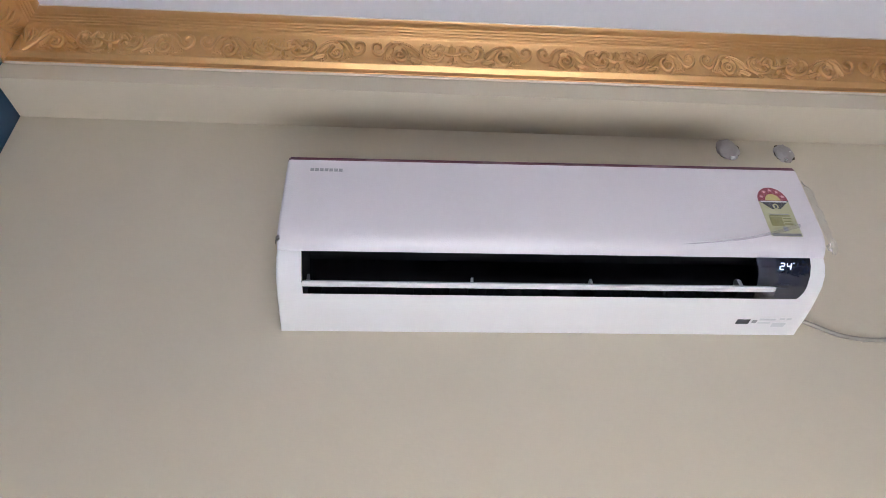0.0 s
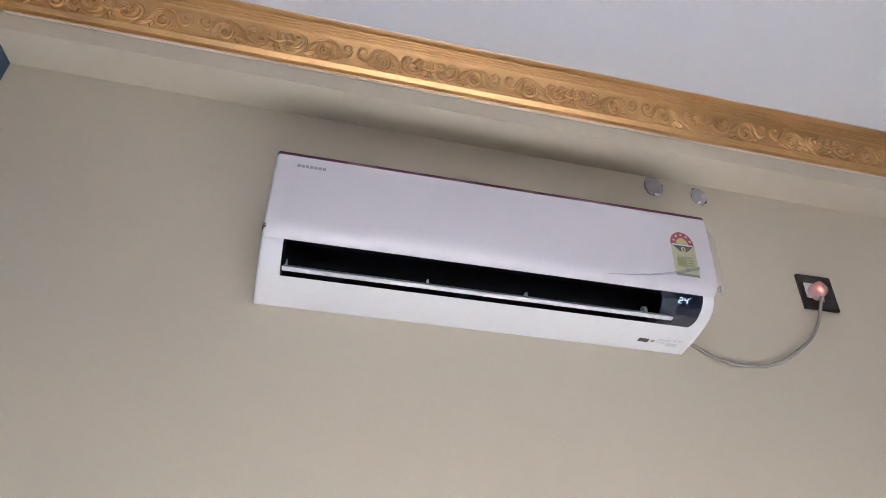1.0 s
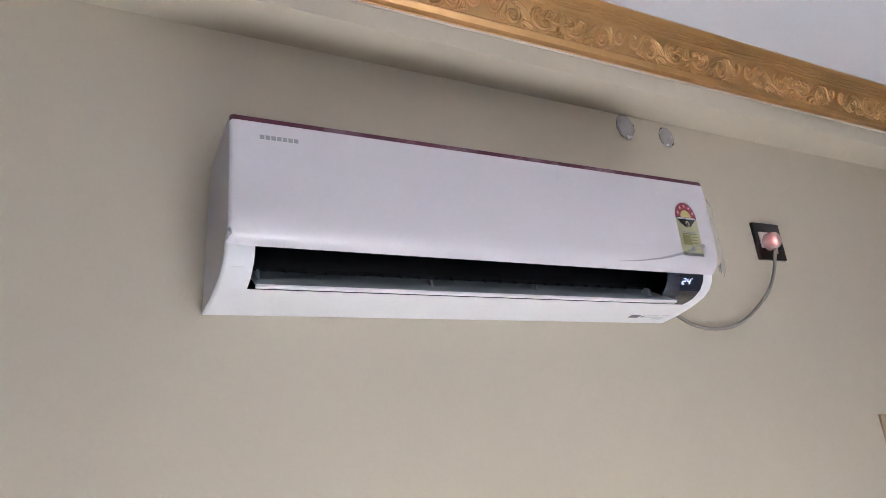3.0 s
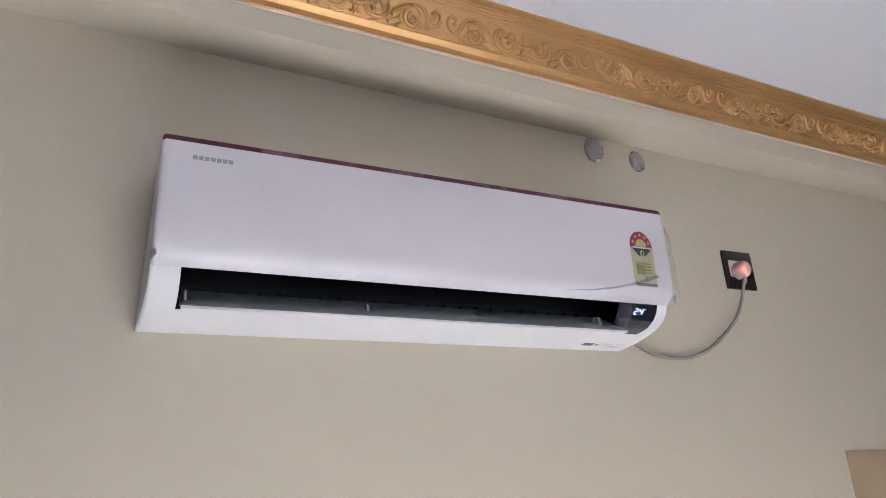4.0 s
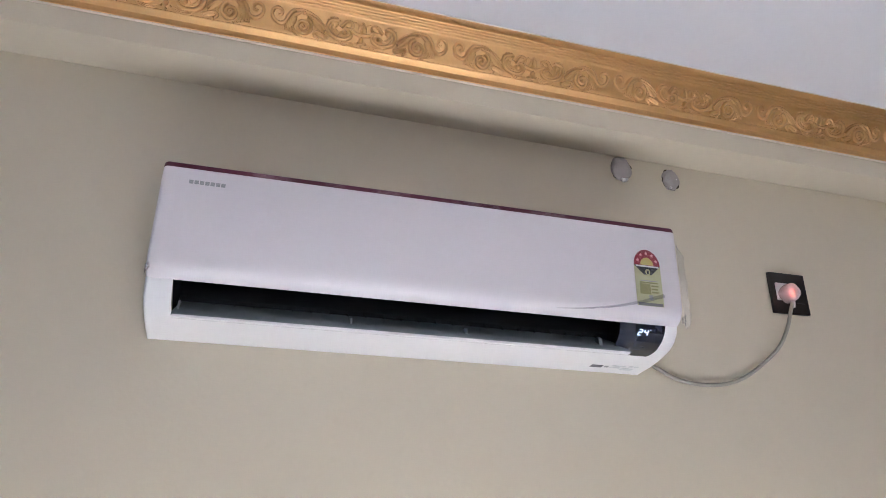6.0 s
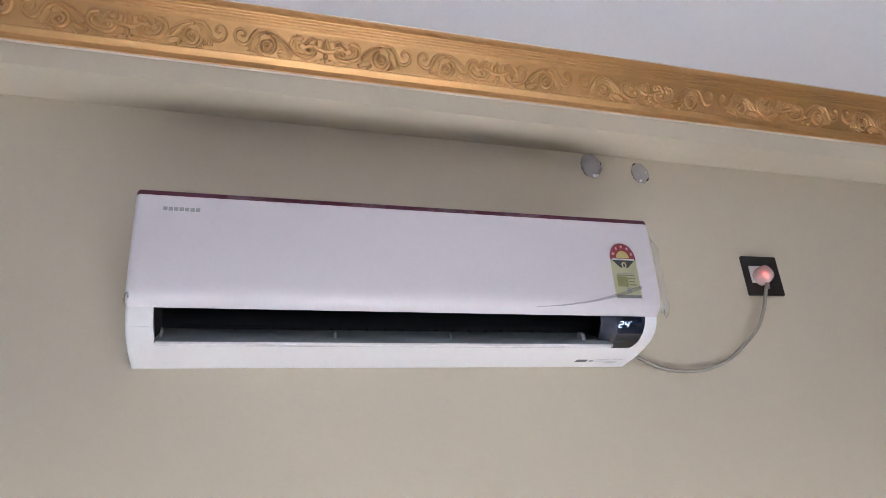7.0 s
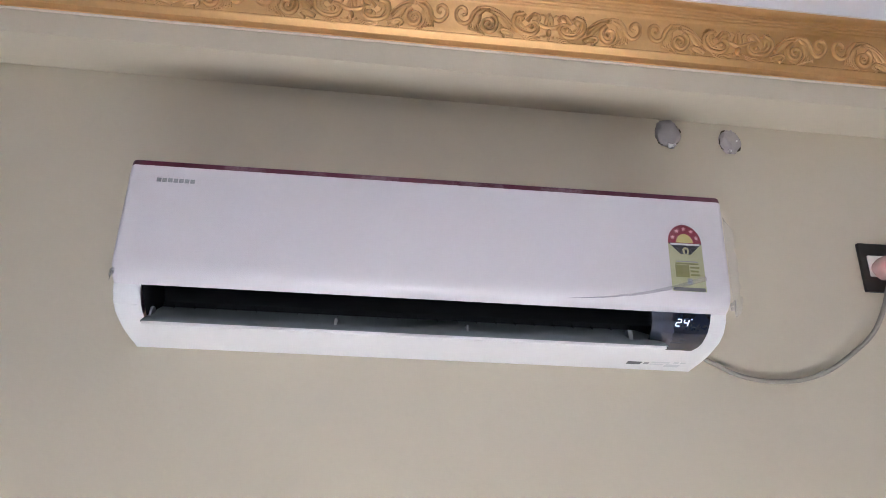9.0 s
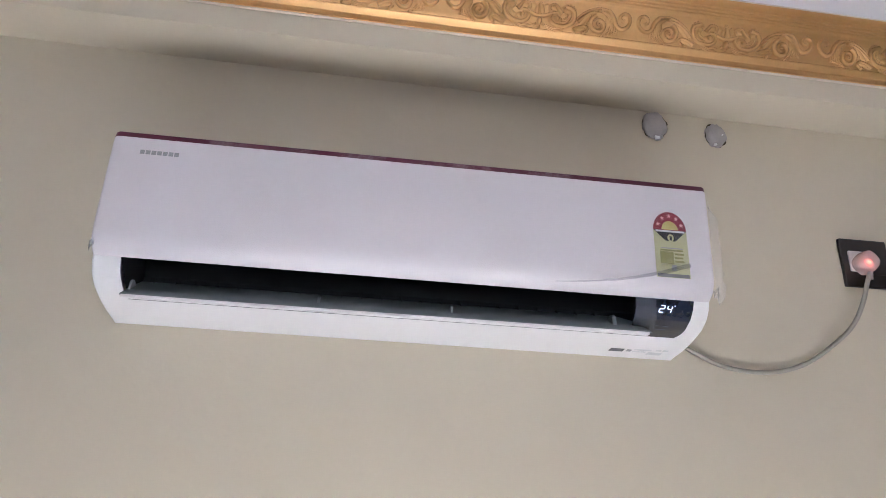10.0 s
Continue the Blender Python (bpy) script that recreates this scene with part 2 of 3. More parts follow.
structure("beam", bm, PAINT_BEAM, "beige plastered beam running under the ceiling edge", smooth=True)

# ---- gold cornice: (out from the face, height over the lower edge) ----
PROFILE = [(0.0, 0.0030), (0.0096, -0.0006), (0.0110, 0.0002), (0.0110, 0.0014), (0.0098, 0.0065), (0.0092, 0.0130), (0.0098, 0.0150), (0.0205, 0.0210), (0.0225, 0.0224),
           (0.0232, 0.0240), (0.0226, 0.0258), (0.0236, 0.0275), (0.0265, 0.0340), (0.0450, 0.0875), (0.0490, 0.0900)]
STEPS = [(0.0490, 0.0900), (0.0545, 0.0940), (0.0600, 0.0972), (0.0665, 0.0998), (0.0735, 0.1018), (0.0925, 0.1040)]
for (o0, h0), (o1, h1) in zip(STEPS, STEPS[1:]):          # rounded flutes with a groove between each two
    for k in range(1, 6):
        f, b = k / 5, 0.0015 * math.sin(math.pi * k / 5)
        PROFILE.append((o0 + (o1 - o0) * f + b * 0.5, h0 + (h1 - h0) * f - b * 0.85))
PROFILE += [(0.0930, 0.1046), (0.0, 0.1047)]


def cornice(at, name, label):
    """Sweeps the profile between two stations; at(out, up, end) gives the place."""
    bm = bmesh.new()
    n = 60
    rings = []
    for k in range(n + 1):
        rings.append([bm.verts.new(at(o, h, k / n)) for o, h in PROFILE])
    for a, b in zip(rings, rings[1:]):
        for i in range(len(a) - 1):
            bm.faces.new((a[i], a[i + 1], b[i + 1], b[i]))
    ob = part(name, bm, GOLD)
    ob.data.set_sharp_from_angle(angle=radians(40))
    return tagged(ob, label, "", "", "structure")


def wave(x, s):
    return 0.0012 * noise.noise((x * 2.3, s, 0.3))


def back_at(o, h, k):
    x = X0 + o + (X1 - X0 - o) * k
    return (x, BEAM_Y - o - wave(x, 1.0) * (o > 0), CORNICE_Z + h + wave(x, 5.0) * (h < 0.08))


def side_at(o, h, k):
    y = BEAM_Y - o + (Y1 - BEAM_Y + o) * k
    return (X0 + o, y, CORNICE_Z + h)


cornice_north = cornice(back_at, "cornice_north", "gold painted plaster cornice with scrollwork relief")
cornice_west = cornice(side_at, "cornice_west", "gold painted plaster cornice on the blue wall")


def spiral(cu, cv, r, start, turns, n=22):
    return [(cu + r * (1 - 0.86 * k / n) * math.cos(start + turns * 2 * math.pi * k / n),
             cv + r * (1 - 0.86 * k / n) * math.sin(start + turns * 2 * math.pi * k / n)) for k in range(n + 1)]


def scrollwork():
    """One symmetrical repeat of the relief, in millimetres from its middle: crest, C-scrolls, leaf with spiral, end curl."""
    bm = bmesh.new()

    def stroke(pts, r0, r1, mirror=(1, -1), depth=0.0, smooth=True):
        for s in mirror:
            q = [(s * u / 1000, -depth / 1000, v / 1000) for u, v in pts]
            tube(bm, glide(q, 4) if smooth else q, r0 * 1.38 / 1000, r1 * 1.38 / 1000, 10, 1.5)

    def bead(u, v, r, mirror=(1, -1), long=1.0):
        for s in mirror:
            m = Matrix.Translation((s * u / 1000, -0.0005, v / 1000)) @ Matrix.Diagonal((r / 1000, r * 1.9 / 1000, r * long / 1000, 1))
            bmesh.ops.create_icosphere(bm, subdivisions=2, radius=1, matrix=m)

    def mound(u, v, ru, rv, depth, turn=0.0):
        for s in (1, -1):
            m = Matrix.Translation((s * u / 1000, 0, v / 1000)) @ Matrix.Rotation(-s * radians(turn), 4, "Y") @ Matrix.Diagonal((ru / 1000, depth / 1000, rv / 1000, 1))
            bmesh.ops.create_uvsphere(bm, u_segments=18, v_segments=10, radius=1, matrix=m)

    # solid bodies of the leaves and lobes
    mound(97, 3, 25, 7, 4.5, 46)
    mound(152, -4, 20, 8, 3.8, -62)
    mound(86, -20, 15, 5.5, 4.6, 14)
    mound(62, 13, 11, 8, 5.0, 20)
    mound(29, 15, 10, 6, 4.6, -30)
    mound(37, -7, 12, 8, 3.0)
    mound(5, 10, 5, 13, 4.4, 12)
    # end curl and the stem that leads to it
    stroke([(146, 24), (156, 12), (164, -4), (176, -10), (188, -4), (193, 7), (190, 18), (181, 22), (173, 17), (173, 9), (180, 6)], 3.6, 2.2)
    bead(180, 8, 2.4)
    # leaf: long pointed back, ribs falling away on both sides of a spiral
    stroke([(70, -13), (86, 6), (104, 19), (126, 26), (148, 23), (160, 10), (165, -8)], 1.8, 2.6)
    stroke([(80, -9), (94, 5), (110, 16), (124, 19)], 3.4, 1.4, depth=0.5)
    for k in range(5):
        stroke([(134 + 3.2 * k, 21 - 1.5 * k), (149 + 3.2 * k, 6 - k), (147 + 4.6 * k, -14 - 1.5 * k), (134 + 7.2 * k, -29 + 2.6 * k)], 2.0, 1.5)
        bead(134 + 7.2 * k, -29 + 2.6 * k, 2.4)
    for k in range(3):
        stroke([(118 - 5 * k, 17 - 3 * k), (107 - 3 * k, 8 - 4 * k), (103 - 2 * k, -4 - 3 * k)], 1.6, 1.0)
    stroke(spiral(126, -7, 19, 1.9, 1.7), 3.6, 2.2, smooth=False)
    bead(126, -7, 3.2)
    bead(127, 21, 4.0)
    for k in range(4):
        bead(98 + 4.8 * k, 3 + 4 * k - k * k * 0.5, 2.1)
    # small leaf with a drop under it
    stroke([(72, -24), (83, -18), (97, -14), (103, -20), (97, -26)], 3.4, 1.8)
    stroke([(76, -26), (86, -23), (94, -20)], 2.0, 1.0)
    bead(94, -28, 3.4, long=1.3)
    # C-scroll with an eye and a crinkled outer edge
    stroke([(55, 20), (70, 15), (75, 2), (69, -11), (52, -19), (33, -18), (22, -8), (26, 4), (37, 6)], 3.8, 2.4)
    stroke([(63, 12), (65, 1), (57, -10), (45, -12)], 2.4, 1.4)
    stroke([(57, 10), (58, 1), (51, -5)], 1.8, 1.0)
    bead(37, -5, 5.4)
    for k in range(6):
        a = 2.5 - 0.52 * k
        bead(62 + 14 * math.cos(a), 11 + 13 * math.sin(a), 2.7)
    stroke([(47, 6), (41, 13), (34, 21), (24, 20), (20, 13), (24, 9)], 3.2, 2.2)
    bead(30, 21, 3.8)
    # crescents below
    for k in range(3):
        stroke([(15 + 2 * k, -21 - 3.4 * k), (34, -26 - 3.2 * k), (57 - 3 * k, -21 - 3.2 * k)], 1.0, 1.5)
    # crest
    stroke([(-22, 2), (-8, -3), (8, -3), (22, 2)], 3.2, 3.2, (1,))
    stroke([(0, -2), (0, 16)], 2.8, 1.6, (1,), smooth=False)
    stroke([(0, 26), (7, 16), (13, 22), (20, 21)], 1.6, 1.1, smooth=False)
    bead(0, -14, 5.6, (1,), 1.4)
    bead(9, -21, 3.0)
    bead(0, -26, 2.9, (1,))
    return mesh_of(bm, "relief", GOLD, True, 60)


RELIEF = scrollwork()
PERIOD, CREST, FIELD, RISE, LEAN = 0.4140, 0.3410, 0.0336, 0.0550, 19.0     # the field leans out towards its top
for k in range(-2, 7):
    ob = new("relief", RELIEF)
    ob.parent = cornice_north
    ob.matrix_basis = pose(CREST + PERIOD * k, BEAM_Y - FIELD, CORNICE_Z + RISE, LEAN) @ Matrix.Diagonal((1.024, 1, 1.06, 1))
for k in range(3):
    ob = new("relief", RELIEF)
    ob.parent = cornice_west
    ob.matrix_basis = pose(X0 + FIELD, BEAM_Y - FIELD - 0.33 - PERIOD * k, CORNICE_Z + RISE, 0, 0, 90) @ pose(0, 0, 0, LEAN) @ Matrix.Diagonal((1.024, 1, 1.06, 1))
# leaf turned into the corner
bm = bmesh.new()
for s in range(5):
    a = -1.0 + 0.5 * s
    tube(bm, glide([(0.01, 0, -0.022), (0.022 + 0.018 * math.sin(a), -0.004, 0.0), (0.022 + 0.030 * math.sin(a), -0.002, 0.018 * math.cos(a) + 0.004)], 4), 0.004, 0.0018, 7)
CORNER_LEAF = mesh_of(bm, "corner_leaf", GOLD, True, 60)
for m in (pose(X0 + 0.036, BEAM_Y - 0.034, CORNICE_Z + 0.052, LEAN), pose(X0 + 0.034, BEAM_Y - 0.105, CORNICE_Z + 0.052, 0, 0, 90) @ pose(0, 0, 0, LEAN)):
    ob = new("corner_leaf", CORNER_LEAF)
    ob.parent = cornice_north
    ob.matrix_basis = m @ Matrix.Diagonal((1.5, 1.2, 1.35, 1))
# uneven bead of filler under the cornice and along its top
for name, z, y, r in (("filler_bead", CORNICE_Z + 0.0002, BEAM_Y - 0.0052, 0.0036), ("filler_bead", TOP - 0.0008, BEAM_Y - 0.0935, 0.0014)):
    bm = bmesh.new()
    n = 150
    tube(bm, [(X0 + 0.01 + (X1 - X0 - 0.02) * k / n, y + 0.0006 * noise.noise((k * 0.25, z, 0)), z + 0.0007 * noise.noise((k * 0.3, 3, z))) for k in range(n + 1)], r, r, 6)
    part(name, bm, FILLER, cornice_north, "thin white bead of gap filler")
part("filler_bead", tube(bmesh.new(), [(X0 + 0.001, BEAM_Y - 0.005 - 0.1 * k, CORNICE_Z + 0.0005 * math.sin(k * 3.0)) for k in range(28)], 0.0035, None, 6), FILLER, cornice_west, "thin white bead of gap filler")

# ---- air conditioner: (out from the wall, height) ----
AC_W = 1.059
SLOT0, SLOT1, DISP1 = 0.0455, 0.925, 1.026
ac = thing("air_conditioner", pose(0.003, -0.001, 2.1890, 0, -0.7, 0), "white split air conditioner with open louver and lit display on wall", "air conditioner")
LOWER = [(0.187, 0.0715), (0.1818, 0.0560), (0.1700, 0.0410), (0.1490, 0.0285), (0.119, 0.0200)]
OUTLINE = [(0.0, 0.2925), (0.199, 0.2925), (0.2075, 0.2920), (0.2120, 0.2890), (0.2142, 0.2795),
           (0.2150, 0.262), (0.2150, 0.190), (0.2145, 0.132), (0.2135, 0.111), (0.2110, 0.0965), (0.2050, 0.0845), (0.1965, 0.0765),
           *LOWER, (0.098, 0.0150), (0.060, 0.0090), (0.020, 0.0055), (0.0, 0.0055)]
STRIP_A, STRIP_B, SLOT_A, SLOT_B = 1, 4, 12, 16


def shell(stations, lo, hi, inset=()):
    """A strip of the outline from point lo to hi across x stations; inset gives the drawing-in of a station."""
    bm = bmesh.new()
    rows = []
    for i, x in enumerate(stations):
        d = inset[i] if inset else 0.0
        row = []
        for o, z in OUTLINE[lo:hi + 1]:
            c = Vector((0.10 - o, 0.15 - z))
            c = c.normalized() * d if o > 0.001 else Vector((0, 0))
            flare = 0.010 * max(0.0, 1 - o / 0.20) * (z < 0.08)        # the underside widens towards the wall
            row.append(bm.verts.new((x + (-flare if x < 0.01 else flare * 0.6 if x > AC_W - 0.01 else 0), -(o + c.x), z + c.y)))
        rows.append(row)
    for a, b in zip(rows, rows[1:]):
        for i in range(len(a) - 1):
            bm.faces.new((a[i], a[i + 1], b[i + 1], b[i]))
    return bm, rows


ENDS = [0.0, 0.0018, 0.006, 0.02, 0.3, 0.6, 0.9, AC_W - 0.02, AC_W - 0.006, AC_W - 0.0018, AC_W]
INS = [0.005, 0.0018, 0.0, 0, 0, 0, 0, 0, 0.0, 0.0018, 0.005]
# front panel
bm, _ = shell(ENDS, STRIP_B, SLOT_A, INS)
part("front_panel", bm, PLASTIC, ac, "smooth glossy white front panel")
# burgundy strip along the top edge
bm, _ = shell(ENDS, STRIP_A, STRIP_B, INS)
part("trim_strip", bm, BURGUNDY, ac, "dusty burgundy strip along the top edge")
# top and underside, in the plastic lightened to carry bounced light
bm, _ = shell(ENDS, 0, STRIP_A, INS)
part("top_cover", bm, PLASTIC_LIT, ac)
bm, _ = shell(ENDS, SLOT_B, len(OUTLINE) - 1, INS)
part("bottom_panel", bm, PLASTIC_LIT, ac, "white curved underside panel")
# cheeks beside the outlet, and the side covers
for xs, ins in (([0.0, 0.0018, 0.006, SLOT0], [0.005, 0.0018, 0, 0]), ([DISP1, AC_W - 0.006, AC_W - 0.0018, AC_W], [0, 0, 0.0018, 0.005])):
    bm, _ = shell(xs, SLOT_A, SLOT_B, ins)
    part("cheek", bm, PLASTIC_LIT, ac)
for x in (0.0, AC_W):
    bm, rows = shell([x], 0, len(OUTLINE) - 1, [0.005])
    bm.faces.new(rows[0])
    part("side_cover", bm, PLASTIC, ac, smooth=False)
# seam on each cheek
for xa, xb in ((0.0015, SLOT0 - 0.006), (DISP1 + 0.003, AC_W - 0.012)):
    bm = tube(bmesh.new(), [(xa, -0.1704, 0.0410), (xb, -0.1704, 0.0410)], 0.0004, None, 6)
    part("seam", bm, PLASTIC_LIT, ac)

# outlet duct
bm = bmesh.new()
DUCT = [(0.187, 0.0715), (0.180, 0.088), (0.150, 0.125), (0.085, 0.125), (0.060, 0.080), (0.075, 0.042), (0.119, 0.0200)]
ra = [bm.verts.new((SLOT0, -o, z)) for o, z in DUCT]
rb = [bm.verts.new((DISP1 - 0.004, -o, z)) for o, z in DUCT]
for i in range(len(DUCT) - 1):
    bm.faces.new((ra[i], ra[i + 1], rb[i + 1], rb[i]))
bm.faces.new(ra)
bm.faces.new(rb[::-1])
duct = part("outlet_duct", bm, BLACK_IN, ac, "black inside of the air outlet", smooth=False)
VANE = mesh_of(solid([(0.0, 0.0), (0.0012, 0.0), (0.0012, 0.020), (0.0, 0.020)], 0.020), "vane", VANE_MAT, False)
for k in range(24):
    ob = new("vane", VANE)
    ob.parent = duct
    ob.matrix_basis = pose(SLOT0 + 0.030 + 0.0362 * k, -0.088, 0.040, -12, 0, 6)

# louver: a thin curved blade, outer edge low and hinge posts on its upper side
LA, LB = SLOT0 + 0.009, SLOT1 - 0.004
bm = bmesh.new()
BLADE = [(0.1695, 0.0105), (0.1675, 0.0160), (0.148, 0.0290), (0.123, 0.0430), (0.095, 0.0575), (0.0935, 0.0540),
         (0.121, 0.0385), (0.146, 0.0240), (0.164, 0.0110), (0.1675, 0.0090)]
rows = []
for x, keep in ((LA - 0.006, 0.4), (LA, 1.0), (0.30, 1.0), (0.60, 1.0), (LB, 1.0), (LB + 0.020, 0.75), (LB + 0.032, 0.25)):
    rows.append([bm.verts.new((x, -(0.1695 - (0.1695 - o) * keep), 0.0105 + (z - 0.0105) * keep)) for o, z in BLADE])
for a, b in zip(rows, rows[1:]):
    for i in range(len(BLADE)):
        j = (i + 1) % len(BLADE)
        bm.faces.new((a[i], a[j], b[j], b[i]))
bm.faces.new(rows[0])
bm.faces.new(rows[-1][::-1])
for v in bm.verts:
    v.co.z += 0.0028
louver = part("louver", bm, LOUVER_MAT, ac, "louver blade swung open, its shade put into the grey")
bm = bmesh.new()
box(bm, (LA - 0.004, -0.1716, 0.0090), (LB + 0.028, -0.1600, 0.0142), 0.0014)
part("louver_lip", bm, PLASTIC_LIT, louver, "white rounded front edge")
for x, h, w in ((SLOT0 + 0.010, 0.022, 0.0035), (0.366, 0.014, 0.0042), (0.596, 0.014, 0.0042), (0.888, 0.022, 0.0075)):
    bm = bmesh.new()
    pr = [(0.157, 0.0200), (0.153, 0.0340 + h * 0.35), (0.147, 0.0290 + h * 0.8), (0.140, 0.0290 + h * 0.8), (0.129, 0.0385)]
    a = [bm.verts.new((x, -o, z)) for o, z in pr]
    b = [bm.verts.new((x + w, -o, z)) for o, z in pr]
    bm.faces.new(a)
    bm.faces.new(b[::-1])
    for i in range(len(pr)):
        bm.faces.new((a[i], b[i], b[(i + 1) % len(pr)], a[(i + 1) % len(pr)]))
    part("hinge_post", bm, POST_MAT, louver, smooth=False)


def lower_at(s):
    """Place on the slanted lower face: s from 0 at its top to 1 at its bottom."""
    k = s * (len(LOWER) - 1)
    i = min(int(k), len(LOWER) - 2)
    (o0, z0), (o1, z1) = LOWER[i], LOWER[i + 1]
    f = k - i
    return o0 + (o1 - o0) * f, z0 + (z1 - z0) * f


# display panel with slanted ends and a rounded corner
bm = bmesh.new()
n = 16
rows = []
for k in range(n + 1):
    s = k / n
    o, z = lower_at(s)
    right = DISP1 + 0.002 - 0.003 * s - 0.008 * max(0, (s - 0.8) / 0.2) ** 2.2
    left = SLOT1 - 0.004 + 0.006 * s
    rows.append([bm.verts.new((x, -(o + 0.0012), z - 0.0004)) for x in (left, left + 0.01, (left + right) / 2, right - 0.01, right)])
for a, b in zip(rows, rows[1:]):
    for i in range(4):
        bm.faces.new((a[i], a[i + 1], b[i + 1], b[i]))
ext = bmesh.ops.extrude_face_region(bm, geom=bm.faces[:])
for v in (g for g in ext["geom"] if isinstance(g, bmesh.types.BMVert)):
    v.co += Vector((0, 0.003, 0.0015))
display = part("display_panel", bm, GLASS_BLACK, ac, "glossy black display panel")
# cheek surface between the display's rounded edge and the white side
bm = bmesh.new()
rows = []
for k in range(n + 1):
    o, z = lower_at(k / n)
    rows.append([bm.verts.new((x, -o + 0.0006, z)) for x in (DISP1 - 0.024, DISP1 + 0.001)])
for a, b in zip(rows, rows[1:]):
    bm.faces.new((a[0], a[1], b[1], b[0]))
part("cheek", bm, PLASTIC_LIT, ac)


def on_display(x, s, lift=0.0022):
    o, z = lower_at(s)
    return Vector((x, -(o + lift), z - lift * 0.3))


def segment(bm, a, b, w):
    """A lit bar between two points (x, s) of the display."""
    (xa, sa), (xb, sb) = a, b
    pa, pb = on_display(xa, sa), on_display(xb, sb)
    d = (pb - pa).normalized()
    nrm = Vector((0, -0.75, -0.66))
    side = d.cross(nrm).normalized() * w / 2
    q = [pa, pa + d * w / 2 + side, pb - d * w / 2 + side, pb, pb - d * w / 2 - side, pa + d * w / 2 - side]
    lo = [bm.verts.new(p) for p in q]
    hi = [bm.verts.new(p + nrm.normalized() * 0.0004) for p in q]
    bm.faces.new(hi)
    for i in range(6):
        bm.faces.new((lo[i], lo[(i + 1) % 6], hi[(i + 1) % 6], hi[i]))


def digit(x, w, top, bot, bars):
    """A seven-bar figure, leaning to the right."""
    bm = bmesh.new()
    mid, lean = (top + bot) / 2, 0.0028
    at = {"tl": (x + lean, top), "tr": (x + w + lean, top), "ml": (x + lean / 2, mid), "mr": (x + w + lean / 2, mid), "bl": (x, bot), "br": (x + w, bot)}
    for bar in bars:
        a, b = bar.split("-")
        segment(bm, at[a], at[b], 0.0019)
    part("lit_figure", bm, DIGIT, display, "white lit figure", smooth=False)


digit(0.9645, 0.0080, 0.175, 0.35, ("tl-tr", "tr-mr", "ml-mr", "ml-bl", "bl-br"))
digit(0.9780, 0.0080, 0.175, 0.35, ("tl-ml", "ml-mr", "tr-mr", "mr-br"))
bm = bmesh.new()
p = on_display(0.9935, 0.170)
bmesh.ops.create_icosphere(bm, subdivisions=1, radius=0.0013, matrix=Matrix.Translation(p))
part("degree_mark", bm, DIGIT, display, "white lit degree mark")
bm = bmesh.new()
for x, s, w in ((0.962, 0.68, 0.010), (0.980, 0.70, 0.012), (0.966, 0.78, 0.022)):
    segment(bm, (x, s), (x + w, s), 0.0018)
part("unlit_symbols", bm, material("unlit print", (0.06, 0.06, 0.065), 0.5), display)


# underside marks
def under_at(x, o):
    pts = OUTLINE[SLOT_B:]
    for (o0, z0), (o1, z1) in zip(pts, pts[1:]):
        if o1 <= o <= o0:
            return Vector((x, -o, z0 + (z1 - z0) * (o0 - o) / (o0 - o1)))


def under_patch(name, x0, x1, o0, o1, mat, label=""):
    bm = bmesh.new()
    q = [under_at(x0, o0), under_at(x1, o0), under_at(x1, o1), under_at(x0, o1)]
    nrm = (q[3] - q[0]).cross(q[1] - q[0]).normalized()
    nrm = nrm if nrm.z < 0 else -nrm
    lo = [bm.verts.new(p) for p in q]
    hi = [bm.verts.new(p + nrm * 0.0008) for p in q]
    bm.faces.new(hi)
    for i in range(4):
        bm.faces.new((lo[i], lo[(i + 1) % 4], hi[(i + 1) % 4], hi[i]))
    part(name, bm, mat, ac, label, smooth=False)


under_patch("sensor_window", 0.920, 0.947, 0.058, 0.043, DARK_PRINT, "small dark sensor window")
under_patch("button", 0.953, 0.962, 0.056, 0.046, GREY_PRINT)
for x0, x1, o0, o1 in ((0.966, 1.000, 0.062, 0.056), (0.966, 0.992, 0.050, 0.045), (1.008, 1.018, 0.064, 0.058), (1.022, 1.032, 0.064, 0.058), (0.998, 1.026, 0.048, 0.034)):
    under_patch("printed_bar", x0, x1, o0, o1, PALE_PRINT)


# maker's mark, as plain bars
def front_block(name, x0, x1, z0, z1, mat, parent, lift=0.0006, label=""):
    bm = box(bmesh.new(), (x0, -0.2151 - lift, z0), (x1, -0.2145, z1))
    return part(name, bm, mat, parent, label, smooth=False)


for k in range(7):
    front_block("mark_bar", 0.0475 + 0.0094 * k, 0.0550 + 0.0094 * k, 0.2488, 0.2562, GREY_PRINT, ac)

# energy label: arch on top, body below
LX, LZ, LW, LH = 0.9500, 0.1025, 0.062, 0.1265
sticker = thing("energy_label", ac.matrix_basis @ pose(LX, -0.2154, LZ), "red and yellow energy rating label stuck on the front panel", "label")


def plate(name, pts, mat, z, label="", parent=sticker):
    bm = solid(pts, 0.0003)
    ob = part(name, bm, mat, parent, label, smooth=False)
    ob.matrix_basis = Matrix.Translation((0, -z, 0))
    return ob


def arch(cx, z0, rx, rz, n=18):
    return [(cx + rx * math.cos(math.pi * k / n), z0 + rz * math.sin(math.pi * k / n)) for k in range(n + 1)]


